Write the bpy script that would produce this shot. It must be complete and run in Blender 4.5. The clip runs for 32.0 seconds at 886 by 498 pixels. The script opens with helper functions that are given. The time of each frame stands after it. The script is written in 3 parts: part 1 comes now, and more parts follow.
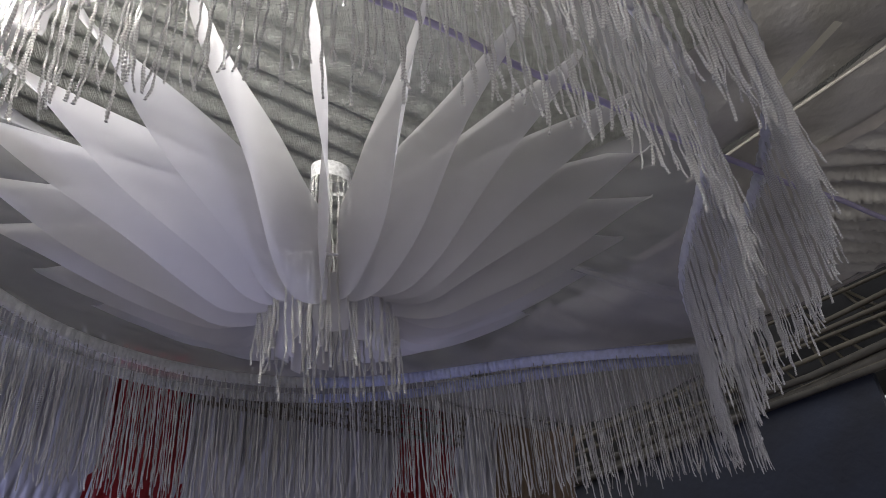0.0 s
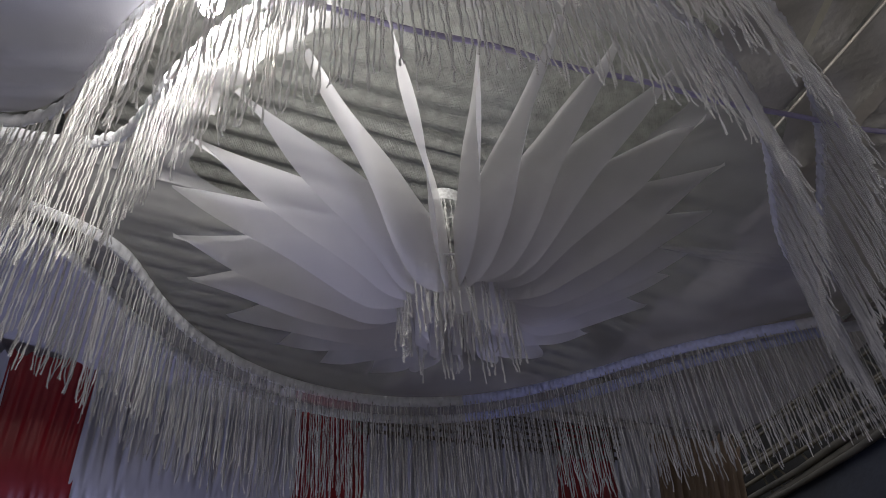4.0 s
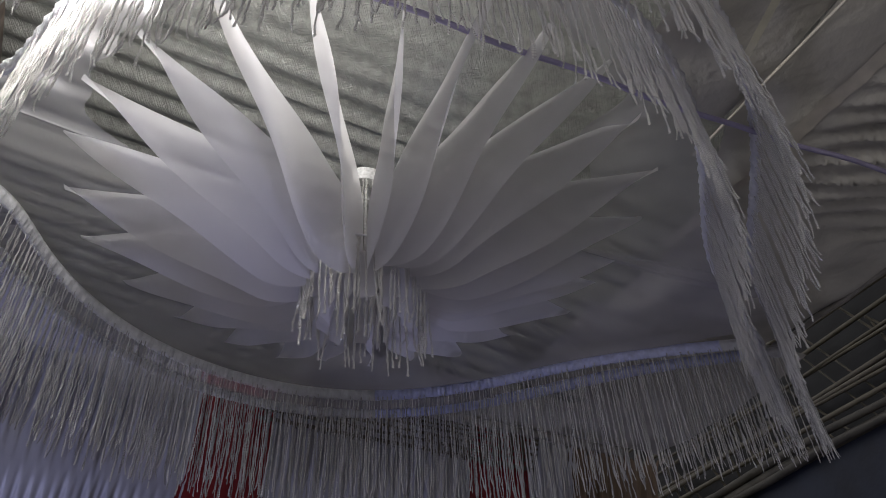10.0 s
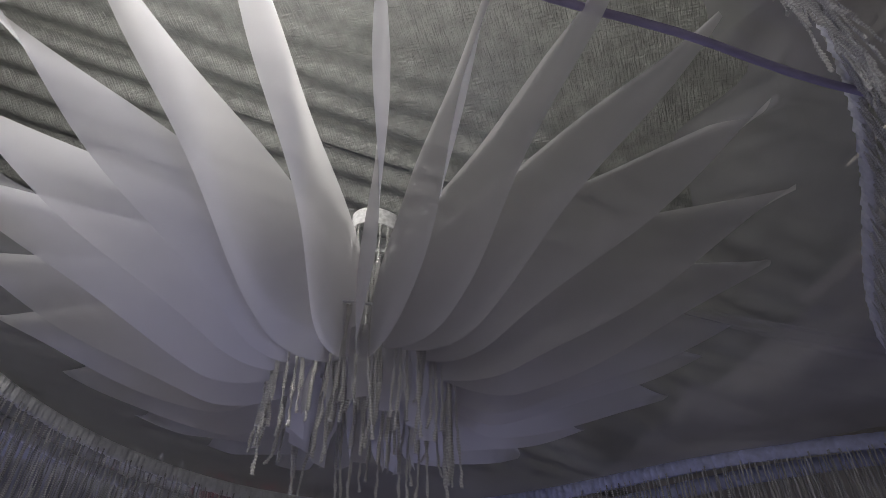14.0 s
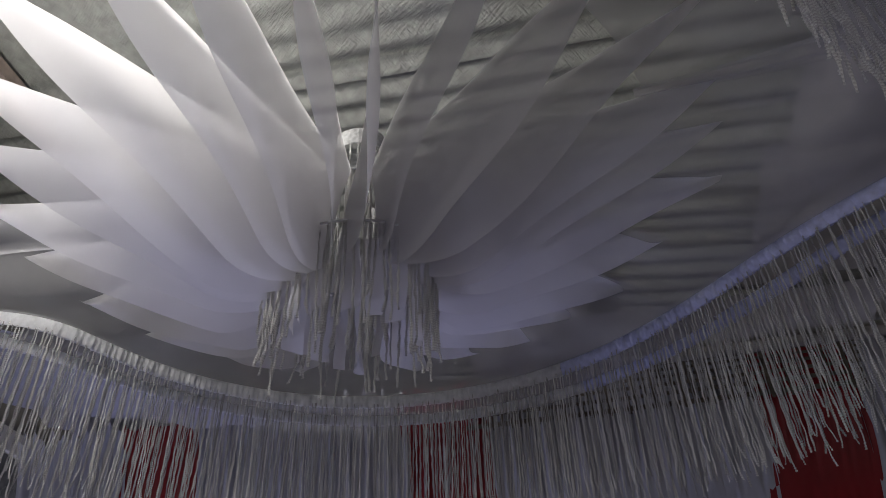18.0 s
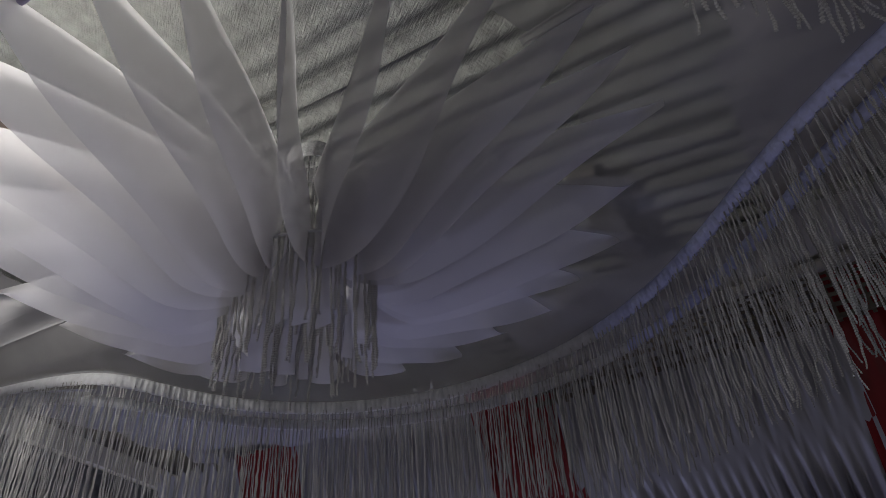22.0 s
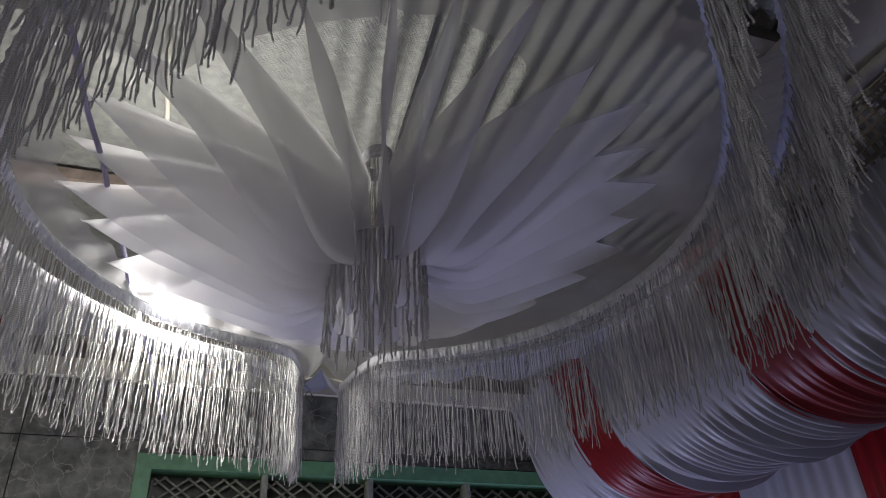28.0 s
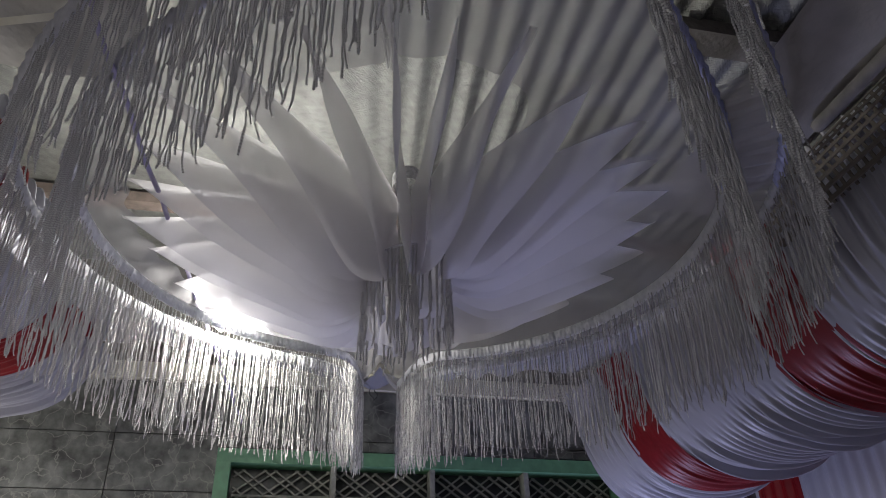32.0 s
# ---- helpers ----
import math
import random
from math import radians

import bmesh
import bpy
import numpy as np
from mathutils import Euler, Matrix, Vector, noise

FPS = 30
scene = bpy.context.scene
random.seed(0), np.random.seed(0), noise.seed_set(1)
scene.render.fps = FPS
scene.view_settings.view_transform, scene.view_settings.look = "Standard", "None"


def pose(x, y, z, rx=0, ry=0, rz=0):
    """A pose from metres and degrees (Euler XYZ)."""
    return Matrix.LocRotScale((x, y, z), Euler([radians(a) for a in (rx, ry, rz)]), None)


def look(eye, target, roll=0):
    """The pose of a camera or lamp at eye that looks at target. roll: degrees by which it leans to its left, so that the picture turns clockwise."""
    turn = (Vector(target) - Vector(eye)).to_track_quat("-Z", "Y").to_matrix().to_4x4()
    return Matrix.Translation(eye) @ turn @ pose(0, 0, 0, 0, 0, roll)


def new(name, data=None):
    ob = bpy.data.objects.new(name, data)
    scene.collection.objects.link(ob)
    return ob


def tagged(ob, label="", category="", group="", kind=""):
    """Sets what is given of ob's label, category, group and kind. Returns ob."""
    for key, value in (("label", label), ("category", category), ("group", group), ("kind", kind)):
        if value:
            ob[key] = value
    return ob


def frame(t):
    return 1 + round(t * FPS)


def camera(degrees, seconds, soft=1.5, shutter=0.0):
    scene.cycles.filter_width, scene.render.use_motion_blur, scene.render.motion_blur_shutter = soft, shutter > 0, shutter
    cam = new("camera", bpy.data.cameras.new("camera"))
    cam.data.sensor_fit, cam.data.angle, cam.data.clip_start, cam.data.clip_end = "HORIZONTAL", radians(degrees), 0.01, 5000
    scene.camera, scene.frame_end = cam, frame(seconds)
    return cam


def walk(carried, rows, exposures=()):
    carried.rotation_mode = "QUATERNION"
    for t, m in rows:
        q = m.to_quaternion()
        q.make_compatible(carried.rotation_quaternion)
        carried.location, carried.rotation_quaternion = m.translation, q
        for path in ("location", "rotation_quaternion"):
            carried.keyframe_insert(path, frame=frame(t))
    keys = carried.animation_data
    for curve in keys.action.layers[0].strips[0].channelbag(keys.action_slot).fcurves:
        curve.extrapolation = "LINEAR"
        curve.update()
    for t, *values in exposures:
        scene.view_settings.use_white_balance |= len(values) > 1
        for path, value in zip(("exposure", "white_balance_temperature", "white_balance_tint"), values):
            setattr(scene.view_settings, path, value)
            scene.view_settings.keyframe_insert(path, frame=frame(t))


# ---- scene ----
cam = camera(61.8, 32.0, soft=0.8)
PATH = [
    (0, (0.279, -1.629, 1.322), (0.295, 0.044, 2.418), -5.2),
    (0.5, (0.379, -1.718, 1.327), (0.248, -0.053, 2.428), -4.4),
    (1, (0.422, -1.7, 1.211), (0.205, -0.093, 2.382), -3.5),
    (1.5, (0.47, -1.68, 0.99), (0.218, -0.138, 2.238), -2.9),
    (2, (0.479, -1.697, 0.887), (0.226, -0.197, 2.186), -2.5),
    (2.5, (0.446, -1.722, 0.891), (0.192, -0.249, 2.221), -2.7),
    (3, (0.408, -1.727, 0.882), (0.127, -0.29, 2.245), -3.5),
    (3.5, (0.397, -1.731, 0.896), (0.06, -0.284, 2.235), -4.2),
    (5.5, (0.414, -1.731, 0.899), (0.082, -0.254, 2.206), -7.9),
    (6, (0.42, -1.734, 0.903), (0.104, -0.265, 2.223), -8.3),
    (6.5, (0.422, -1.732, 0.911), (0.123, -0.262, 2.233), -8.9),
    (7, (0.433, -1.715, 0.91), (0.164, -0.233, 2.226), -9.8),
    (7.5, (0.434, -1.703, 0.911), (0.231, -0.197, 2.211), -11.2),
    (8, (0.461, -1.684, 0.907), (0.309, -0.165, 2.199), -11.4),
    (8.5, (0.464, -1.672, 0.911), (0.327, -0.16, 2.212), -9.9),
    (9, (0.449, -1.661, 0.917), (0.284, -0.168, 2.239), -6.8),
    (9.5, (0.461, -1.639, 0.926), (0.247, -0.159, 2.254), -3.9),
    (10, (0.485, -1.57, 0.933), (0.242, -0.089, 2.255), -3.0),
    (10.5, (0.517, -1.502, 0.936), (0.235, -0.004, 2.231), -2.5),
    (11, (0.532, -1.37, 0.965), (0.222, 0.141, 2.238), -2.5),
    (11.5, (0.531, -1.263, 1.04), (0.229, 0.26, 2.302), -2.5),
    (12, (0.44, -1.117, 1.088), (0.169, 0.403, 2.36), -2.6),
    (12.5, (0.382, -1.06, 1.224), (0.132, 0.412, 2.554), -2.4),
    (13, (0.366, -1.037, 1.341), (0.112, 0.381, 2.728), -1.9),
    (13.5, (0.404, -1.066, 1.37), (0.094, 0.292, 2.806), -1.5),
    (14, (0.488, -1.07, 1.389), (0.08, 0.257, 2.829), 0.3),
    (14.5, (0.587, -1.053, 1.353), (0.095, 0.227, 2.809), 0.8),
    (15, (0.633, -0.975, 1.317), (0.091, 0.262, 2.792), 0.5),
    (15.5, (0.666, -0.9, 1.332), (0.106, 0.373, 2.769), -1.3),
    (17.5, (0.974, -0.67, 1.319), (-0.085, 0.435, 2.606), -2.4),
    (18, (1.1, -0.688, 1.312), (-0.084, 0.336, 2.557), -2.0),
    (18.5, (1.197, -0.672, 1.317), (-0.044, 0.323, 2.529), -2.5),
    (19, (1.335, -0.639, 1.3), (0.054, 0.321, 2.498), -2.6),
    (19.5, (1.32, -0.603, 1.318), (0.055, 0.37, 2.524), -3.6),
    (20, (1.288, -0.529, 1.325), (0.028, 0.419, 2.555), -3.9),
    (20.5, (1.294, -0.482, 1.325), (0.005, 0.407, 2.568), -3.9),
    (21, (1.339, -0.415, 1.317), (-0.016, 0.362, 2.565), -3.0),
    (21.5, (1.358, -0.324, 1.308), (-0.062, 0.354, 2.542), -2.9),
    (22, (1.35, -0.25, 1.301), (-0.085, 0.393, 2.537), -3.8),
    (22.5, (1.297, -0.198, 1.295), (-0.135, 0.448, 2.532), -4.6),
    (23, (1.266, -0.114, 1.314), (-0.198, 0.483, 2.539), -4.9),
    (23.5, (1.278, -0.029, 1.32), (-0.253, 0.427, 2.522), -4.4),
    (24, (1.302, 0.071, 1.314), (-0.28, 0.378, 2.499), -4.7),
    (24.5, (1.39, 0.17, 1.294), (-0.231, 0.268, 2.461), -3.4),
    (25, (1.475, 0.265, 1.277), (-0.162, 0.202, 2.424), -2.5),
    (25.5, (1.529, 0.431, 1.265), (-0.106, 0.225, 2.399), -1.7),
    (26, (1.586, 0.492, 1.245), (-0.044, 0.196, 2.365), -2.0),
    (26.5, (1.636, 0.502, 1.235), (0.001, 0.151, 2.333), -2.9),
    (28.5, (1.618, 0.785, 1.226), (0.015, 0.211, 2.276), -2.7),
    (29, (1.67, 0.81, 1.206), (0.071, 0.192, 2.237), -2.5),
    (29.5, (1.722, 0.835, 1.2), (0.131, 0.19, 2.226), -2.3),
    (30, (1.745, 0.881, 1.193), (0.168, 0.205, 2.22), -1.6),
    (30.5, (1.734, 0.941, 1.198), (0.177, 0.222, 2.227), -0.7),
    (31, (1.726, 0.969, 1.191), (0.187, 0.231, 2.233), -0.4),
    (31.5, (1.724, 0.967, 1.193), (0.192, 0.225, 2.244), -0.7),
    (32, (1.739, 0.945, 1.192), (0.194, 0.219, 2.236), -1.6),
]
EXPOSURES = [(0, 1.21), (1, 0.83), (2, 0.9), (6, 0.68), (7, 0.72), (8, 0.6), (9.5, 0.88), (11, 0.88), (12, 1.33), (13, 1.33), (14, 0.66), (15, 0.46), (17.5, 1.06), (18, 1.01), (19, 0.66), (20, 0.92), (21, 1.01), (22, 0.5), (23, 1.08), (24, 0.98), (25, 0.83), (26, 0.8), (30, 1.13), (32, 1.18)]
walk(cam, [(t, look(e, g, r)) for t, e, g, r in PATH], EXPOSURES)

# ---- world, lamps ----
LAMP = (-0.285, -0.985, 2.525)
world = bpy.data.worlds.new("night")
scene.world = world
world.use_nodes = True
bg = world.node_tree.nodes["Background"]
bg.inputs["Color"].default_value = (0.45, 0.445, 0.475, 1)
bg.inputs["Strength"].default_value = 0.71

AX = radians(38.0)
NV, WV = Vector((math.cos(AX), math.sin(AX), 0)), Vector((-math.sin(AX), math.cos(AX), 0))


def H(n, w, z):
    """House axes: n out of the house wall, w along it."""
    return NV * n + WV * w + Vector((0, 0, z))


def point_lamp(name, place, watts, colour, radius):
    d = bpy.data.lights.new(name, "POINT")
    d.energy, d.color, d.shadow_soft_size = watts, colour, radius
    ob = new(name, d)
    ob.location = place
    return ob


point_lamp("bulb_light", LAMP, 20, (1.0, 0.97, 0.9), 0.05)
# unseen lamps: an added white fill by the house, a blue-white one near the window
point_lamp("porch_fill", H(-1.9, -2.4, 1.6), 32, (1.0, 0.96, 0.92), 0.6)
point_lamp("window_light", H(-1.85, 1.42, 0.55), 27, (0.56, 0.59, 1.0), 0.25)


# ---- materials ----
def material(name, colour, rough=0.6, metal=0.0, var=0.15, scale=8.0, bump=0.0, bump_scale=60.0, trans=0.0, spec=0.5, clear=0.0):
    m = bpy.data.materials.new(name)
    m.use_nodes = True
    nt = m.node_tree
    b = nt.nodes["Principled BSDF"]
    b.inputs["Roughness"].default_value = rough
    b.inputs["Metallic"].default_value = metal
    b.inputs["Specular IOR Level"].default_value = spec
    tc = nt.nodes.new("ShaderNodeTexCoord")
    n1 = nt.nodes.new("ShaderNodeTexNoise")
    n1.inputs["Scale"].default_value = scale
    n1.inputs["Detail"].default_value = 6
    nt.links.new(tc.outputs["Object"], n1.inputs["Vector"])
    ramp = nt.nodes.new("ShaderNodeValToRGB")
    lo = [max(0, c * (1 - var)) for c in colour]
    hi = [min(1, c * (1 + var)) for c in colour]
    ramp.color_ramp.elements[0].position, ramp.color_ramp.elements[1].position = 0.3, 0.7
    ramp.color_ramp.elements[0].color, ramp.color_ramp.elements[1].color = (*lo, 1), (*hi, 1)
    nt.links.new(n1.outputs["Fac"], ramp.inputs["Fac"])
    nt.links.new(ramp.outputs["Color"], b.inputs["Base Color"])
    if bump:
        n2 = nt.nodes.new("ShaderNodeTexNoise")
        n2.inputs["Scale"].default_value = bump_scale
        n2.inputs["Detail"].default_value = 4
        nt.links.new(tc.outputs["Object"], n2.inputs["Vector"])
        bp = nt.nodes.new("ShaderNodeBump")
        bp.inputs["Strength"].default_value = bump
        bp.inputs["Distance"].default_value = 0.01
        nt.links.new(n2.outputs["Fac"], bp.inputs["Height"])
        nt.links.new(bp.outputs["Normal"], b.inputs["Normal"])
    if trans:
        tr = nt.nodes.new("ShaderNodeBsdfTranslucent")
        nt.links.new(ramp.outputs["Color"], tr.inputs["Color"])
        mix = nt.nodes.new("ShaderNodeMixShader")
        mix.inputs["Fac"].default_value = trans
        nt.links.new(b.outputs["BSDF"], mix.inputs[1])
        nt.links.new(tr.outputs["BSDF"], mix.inputs[2])
        last = mix
        if clear:
            tp = nt.nodes.new("ShaderNodeBsdfTransparent")
            last = nt.nodes.new("ShaderNodeMixShader")
            last.inputs["Fac"].default_value = clear
            nt.links.new(mix.outputs["Shader"], last.inputs[1])
            nt.links.new(tp.outputs["BSDF"], last.inputs[2])
        nt.links.new(last.outputs["Shader"], nt.nodes["Material Output"].inputs["Surface"])
    return m


M_TINSEL = material("silver_tinsel", (0.98, 0.97, 0.96), 0.2, 0.32, 0.02, 170, 0.0, 500)


def crimp(m):
    """Slanting crimp ridges along a strand, with small glints; groove shade is in the colour."""
    nt = m.node_tree
    b = nt.nodes["Principled BSDF"]
    tc = nt.nodes["Texture Coordinate"]
    wave = nt.nodes.new("ShaderNodeTexWave")
    wave.bands_direction = "Z"
    wave.inputs["Scale"].default_value = 52
    wave.inputs["Distortion"].default_value = 2.5
    wave.inputs["Detail Scale"].default_value = 60
    nt.links.new(tc.outputs["Object"], wave.inputs["Vector"])
    nz = nt.nodes.new("ShaderNodeTexNoise")
    nz.inputs["Scale"].default_value = 350
    nt.links.new(tc.outputs["Object"], nz.inputs["Vector"])
    add = nt.nodes.new("ShaderNodeMath")
    add.operation = "ADD"
    nt.links.new(wave.outputs["Fac"], add.inputs[0])
    nt.links.new(nz.outputs["Fac"], add.inputs[1])
    bp = nt.nodes.new("ShaderNodeBump")
    bp.inputs["Strength"].default_value = 0.8
    bp.inputs["Distance"].default_value = 0.002
    nt.links.new(add.outputs["Value"], bp.inputs["Height"])
    nt.links.new(bp.outputs["Normal"], b.inputs["Normal"])
    # groove shade put into the base colour: darker where the crimp wave dips
    groove_shade = nt.nodes.new("ShaderNodeMapRange")
    groove_shade.inputs["From Min"].default_value, groove_shade.inputs["From Max"].default_value = 0.15, 0.75
    groove_shade.inputs["To Min"].default_value, groove_shade.inputs["To Max"].default_value = 0.72, 1.0
    nt.links.new(wave.outputs["Fac"], groove_shade.inputs["Value"])
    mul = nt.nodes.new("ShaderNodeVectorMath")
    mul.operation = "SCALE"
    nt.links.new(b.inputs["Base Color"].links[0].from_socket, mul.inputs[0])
    # strands differ a little in shine and tone
    geo = nt.nodes.new("ShaderNodeNewGeometry")
    tone = nt.nodes.new("ShaderNodeMapRange")
    tone.inputs["To Min"].default_value, tone.inputs["To Max"].default_value = 0.68, 1.0
    nt.links.new(geo.outputs["Random Per Island"], tone.inputs["Value"])
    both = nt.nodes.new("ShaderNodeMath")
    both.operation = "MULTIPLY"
    nt.links.new(groove_shade.outputs["Result"], both.inputs[0])
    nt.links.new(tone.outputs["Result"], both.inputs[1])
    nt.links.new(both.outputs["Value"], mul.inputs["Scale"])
    shine = nt.nodes.new("ShaderNodeMapRange")
    shine.inputs["To Min"].default_value, shine.inputs["To Max"].default_value = 0.5, 0.08
    nt.links.new(geo.outputs["Random Per Island"], shine.inputs["Value"])
    nt.links.new(shine.outputs["Result"], b.inputs["Metallic"])
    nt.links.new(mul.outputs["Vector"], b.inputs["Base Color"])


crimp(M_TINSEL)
ribs = M_TINSEL.node_tree.nodes["Color Ramp"].color_ramp.elements
ribs[0].position, ribs[1].position = 0.43, 0.57


def crinkle(m):
    """Fine cross-hatched creases, as of hammered sheet, along and across the ribs."""
    nt = m.node_tree
    b = nt.nodes["Principled BSDF"]
    tc = nt.nodes["Texture Coordinate"]
    old = b.inputs["Normal"].links[0].from_node
    heights = []
    for stretch in ((1.0, 9.0, 1.0), (9.0, 1.0, 1.0)):
        mp = nt.nodes.new("ShaderNodeMapping")
        mp.inputs["Rotation"].default_value = (0, 0, -AX)
        mp.inputs["Scale"].default_value = stretch
        nz = nt.nodes.new("ShaderNodeTexNoise")
        nz.inputs["Scale"].default_value = 22
        nz.inputs["Detail"].default_value = 3
        nt.links.new(tc.outputs["Object"], mp.inputs["Vector"])
        nt.links.new(mp.outputs["Vector"], nz.inputs["Vector"])
        heights.append(nz)
    add = nt.nodes.new("ShaderNodeMath")
    add.operation = "ADD"
    nt.links.new(heights[0].outputs["Fac"], add.inputs[0])
    nt.links.new(heights[1].outputs["Fac"], add.inputs[1])
    bp = nt.nodes.new("ShaderNodeBump")
    bp.inputs["Strength"].default_value = 0.6
    bp.inputs["Distance"].default_value = 0.008
    nt.links.new(add.outputs["Value"], bp.inputs["Height"])
    nt.links.new(old.outputs["Normal"], bp.inputs["Normal"])
    nt.links.new(bp.outputs["Normal"], b.inputs["Normal"])

M_PETAL = material("white_chiffon", (0.76, 0.75, 0.775), 0.75, 0, 0.04, 5, 0.08, 400, trans=0.74, clear=0.28)
M_TULLE = material("sheer_white_tulle", (0.64, 0.63, 0.66), 0.8, 0, 0.08, 6, 0.05, 300, trans=0.55, clear=0.53)
M_BLUEBAND = material("periwinkle_ruffle", (0.6, 0.63, 0.88), 0.4, 0, 0.12, 60, 0.4, 260, trans=0.2)
M_BAND = material("white_ruffle", (0.7, 0.7, 0.74), 0.5, 0, 0.1, 60, 0.4, 260, trans=0.2)
M_WHITE = material("white_satin", (0.37, 0.37, 0.42), 0.4, 0, 0.06, 6, 0.1, 200, trans=0.12)
M_RED = material("red_satin", (0.21, 0.007, 0.011), 0.42, 0, 0.12, 6, 0.1, 200, trans=0.2)
M_ZINC = material("zinc_sheet", (0.3, 0.305, 0.287), 0.5, 0.25, 0.2, 25, 0.3, 45)
crinkle(M_ZINC)
M_TENT = material("grey_tent_cloth", (0.46, 0.445, 0.415), 0.65, 0, 0.2, 5, 0.4, 35)
M_BEAM = material("dark_timber", (0.24, 0.225, 0.215), 0.75, 0, 0.3, 12, 0.3, 60)
M_RUST = material("rust_brown_timber", (0.24, 0.19, 0.165), 0.8, 0, 0.35, 14, 0.3, 60)
M_STONE = material("grey_stone_tile", (0.145, 0.15, 0.138), 0.4, 0, 0.6, 14, 0.3, 30)
M_GREEN = material("green_paint", (0.13, 0.3, 0.17), 0.45, 0, 0.15, 20, 0.1, 80)
M_CREAM = material("cream_paint", (0.62, 0.6, 0.5), 0.7, 0, 0.1, 10, 0.1, 80)
M_NAVY = material("navy_tarpaulin", (0.009, 0.013, 0.025), 0.65, 0, 0.4, 4, 0.4, 25)
M_POLE = material("dark_pole", (0.05, 0.045, 0.035), 0.7, 0, 0.4, 10, 0.3, 40)
M_BAMBOO = material("bamboo", (0.09, 0.078, 0.052), 0.5, 0, 0.2, 20, 0.1, 80)
M_DBAMBOO = material("dark_bamboo", (0.1, 0.083, 0.062), 0.7, 0, 0.3, 20, 0.2, 80)
M_TAPE = material("dull_tape", (0.46, 0.43, 0.39), 0.6, 0, 0.1, 30)
M_TAN = material("tan_cloth", (0.15, 0.105, 0.07), 0.8, 0, 0.1, 6, 0.1, 200)
M_DARKROOM_WIRE = material("dark_room_and_wire", (0.055, 0.06, 0.055), 0.4, 0, 0.2, 30)
M_CORD = material("violet_cord", (0.33, 0.3, 0.46), 0.5, 0, 0.1, 30)
M_CONC = material("grey_cement", (0.22, 0.21, 0.2), 0.85, 0, 0.2, 6, 0.3, 40)
M_CORE = material("grey_webbing", (0.6, 0.6, 0.61), 0.7, 0, 0.25, 90, 0.3, 200)
M_BULB = bpy.data.materials.new("lit_bulb")
M_BULB.use_nodes = True
M_BULB.node_tree.nodes["Principled BSDF"].inputs["Emission Color"].default_value = (1, 0.97, 0.9, 1)
M_BULB.node_tree.nodes["Principled BSDF"].inputs["Emission Strength"].default_value = 25


def stone_veins(m):
    """Pale crackle veins over the dark stone."""
    nt = m.node_tree
    b = nt.nodes["Principled BSDF"]
    src = b.inputs["Base Color"].links[0].from_socket
    tc = nt.nodes["Texture Coordinate"]
    warp = nt.nodes.new("ShaderNodeTexNoise")
    warp.inputs["Scale"].default_value = 9
    warp.inputs["Detail"].default_value = 5
    vm = nt.nodes.new("ShaderNodeMix")
    vm.data_type = "VECTOR"
    vm.inputs["Factor"].default_value = 0.13
    nt.links.new(tc.outputs["Object"], warp.inputs["Vector"])
    nt.links.new(tc.outputs["Object"], vm.inputs["A"])
    nt.links.new(warp.outputs["Color"], vm.inputs["B"])
    vor = nt.nodes.new("ShaderNodeTexVoronoi")
    vor.feature = "DISTANCE_TO_EDGE"
    vor.inputs["Scale"].default_value = 10
    nt.links.new(vm.outputs["Result"], vor.inputs["Vector"])
    ramp = nt.nodes.new("ShaderNodeValToRGB")
    ramp.color_ramp.elements[0].color, ramp.color_ramp.elements[1].color = (1, 1, 1, 1), (0, 0, 0, 1)
    ramp.color_ramp.elements[0].position, ramp.color_ramp.elements[1].position = 0.0, 0.032
    nt.links.new(vor.outputs["Distance"], ramp.inputs["Fac"])
    mix = nt.nodes.new("ShaderNodeMix")
    mix.data_type = "RGBA"
    mix.inputs["B"].default_value = (0.26, 0.265, 0.235, 1)
    nt.links.new(ramp.outputs["Color"], mix.inputs["Factor"])
    nt.links.new(src, mix.inputs["A"])
    nt.links.new(mix.outputs["Result"], b.inputs["Base Color"])


stone_veins(M_STONE)


# ---- mesh helpers ----
def mesh_of(name, verts, faces, mat, smooth=False):
    me = bpy.data.meshes.new(name)
    me.from_pydata([tuple(v) for v in verts], [], faces)
    if mat:
        me.materials.append(mat)
    if smooth:
        me.shade_smooth()
    me.update()
    return me


def part_mesh(name, me, parent, label="", place=None):
    ob = new(name, me)
    ob.parent = parent
    if place is not None:
        ob.matrix_basis = place
    if label:
        tagged(ob, label)
    return ob


def part(name, verts, faces, mat, parent, label="", smooth=False):
    return part_mesh(name, mesh_of(name, verts, faces, mat, smooth), parent, label)


def thing(name, label, category, group="", kind="", at=(0, 0, 0)):
    ob = new(name)
    ob.location = at
    ob.empty_display_size = 0.1
    return tagged(ob, label, category, group, kind)


def box_data(corners):
    """Eight corners: bottom four, then top four, in turn."""
    return list(corners), [(0, 3, 2, 1), (4, 5, 6, 7), (0, 1, 5, 4), (1, 2, 6, 5), (2, 3, 7, 6), (3, 0, 4, 7)]


def hbox(n0, n1, w0, w1, z0, z1):
    return box_data([H(n0, w0, z0), H(n1, w0, z0), H(n1, w1, z0), H(n0, w1, z0), H(n0, w0, z1), H(n1, w0, z1), H(n1, w1, z1), H(n0, w1, z1)])


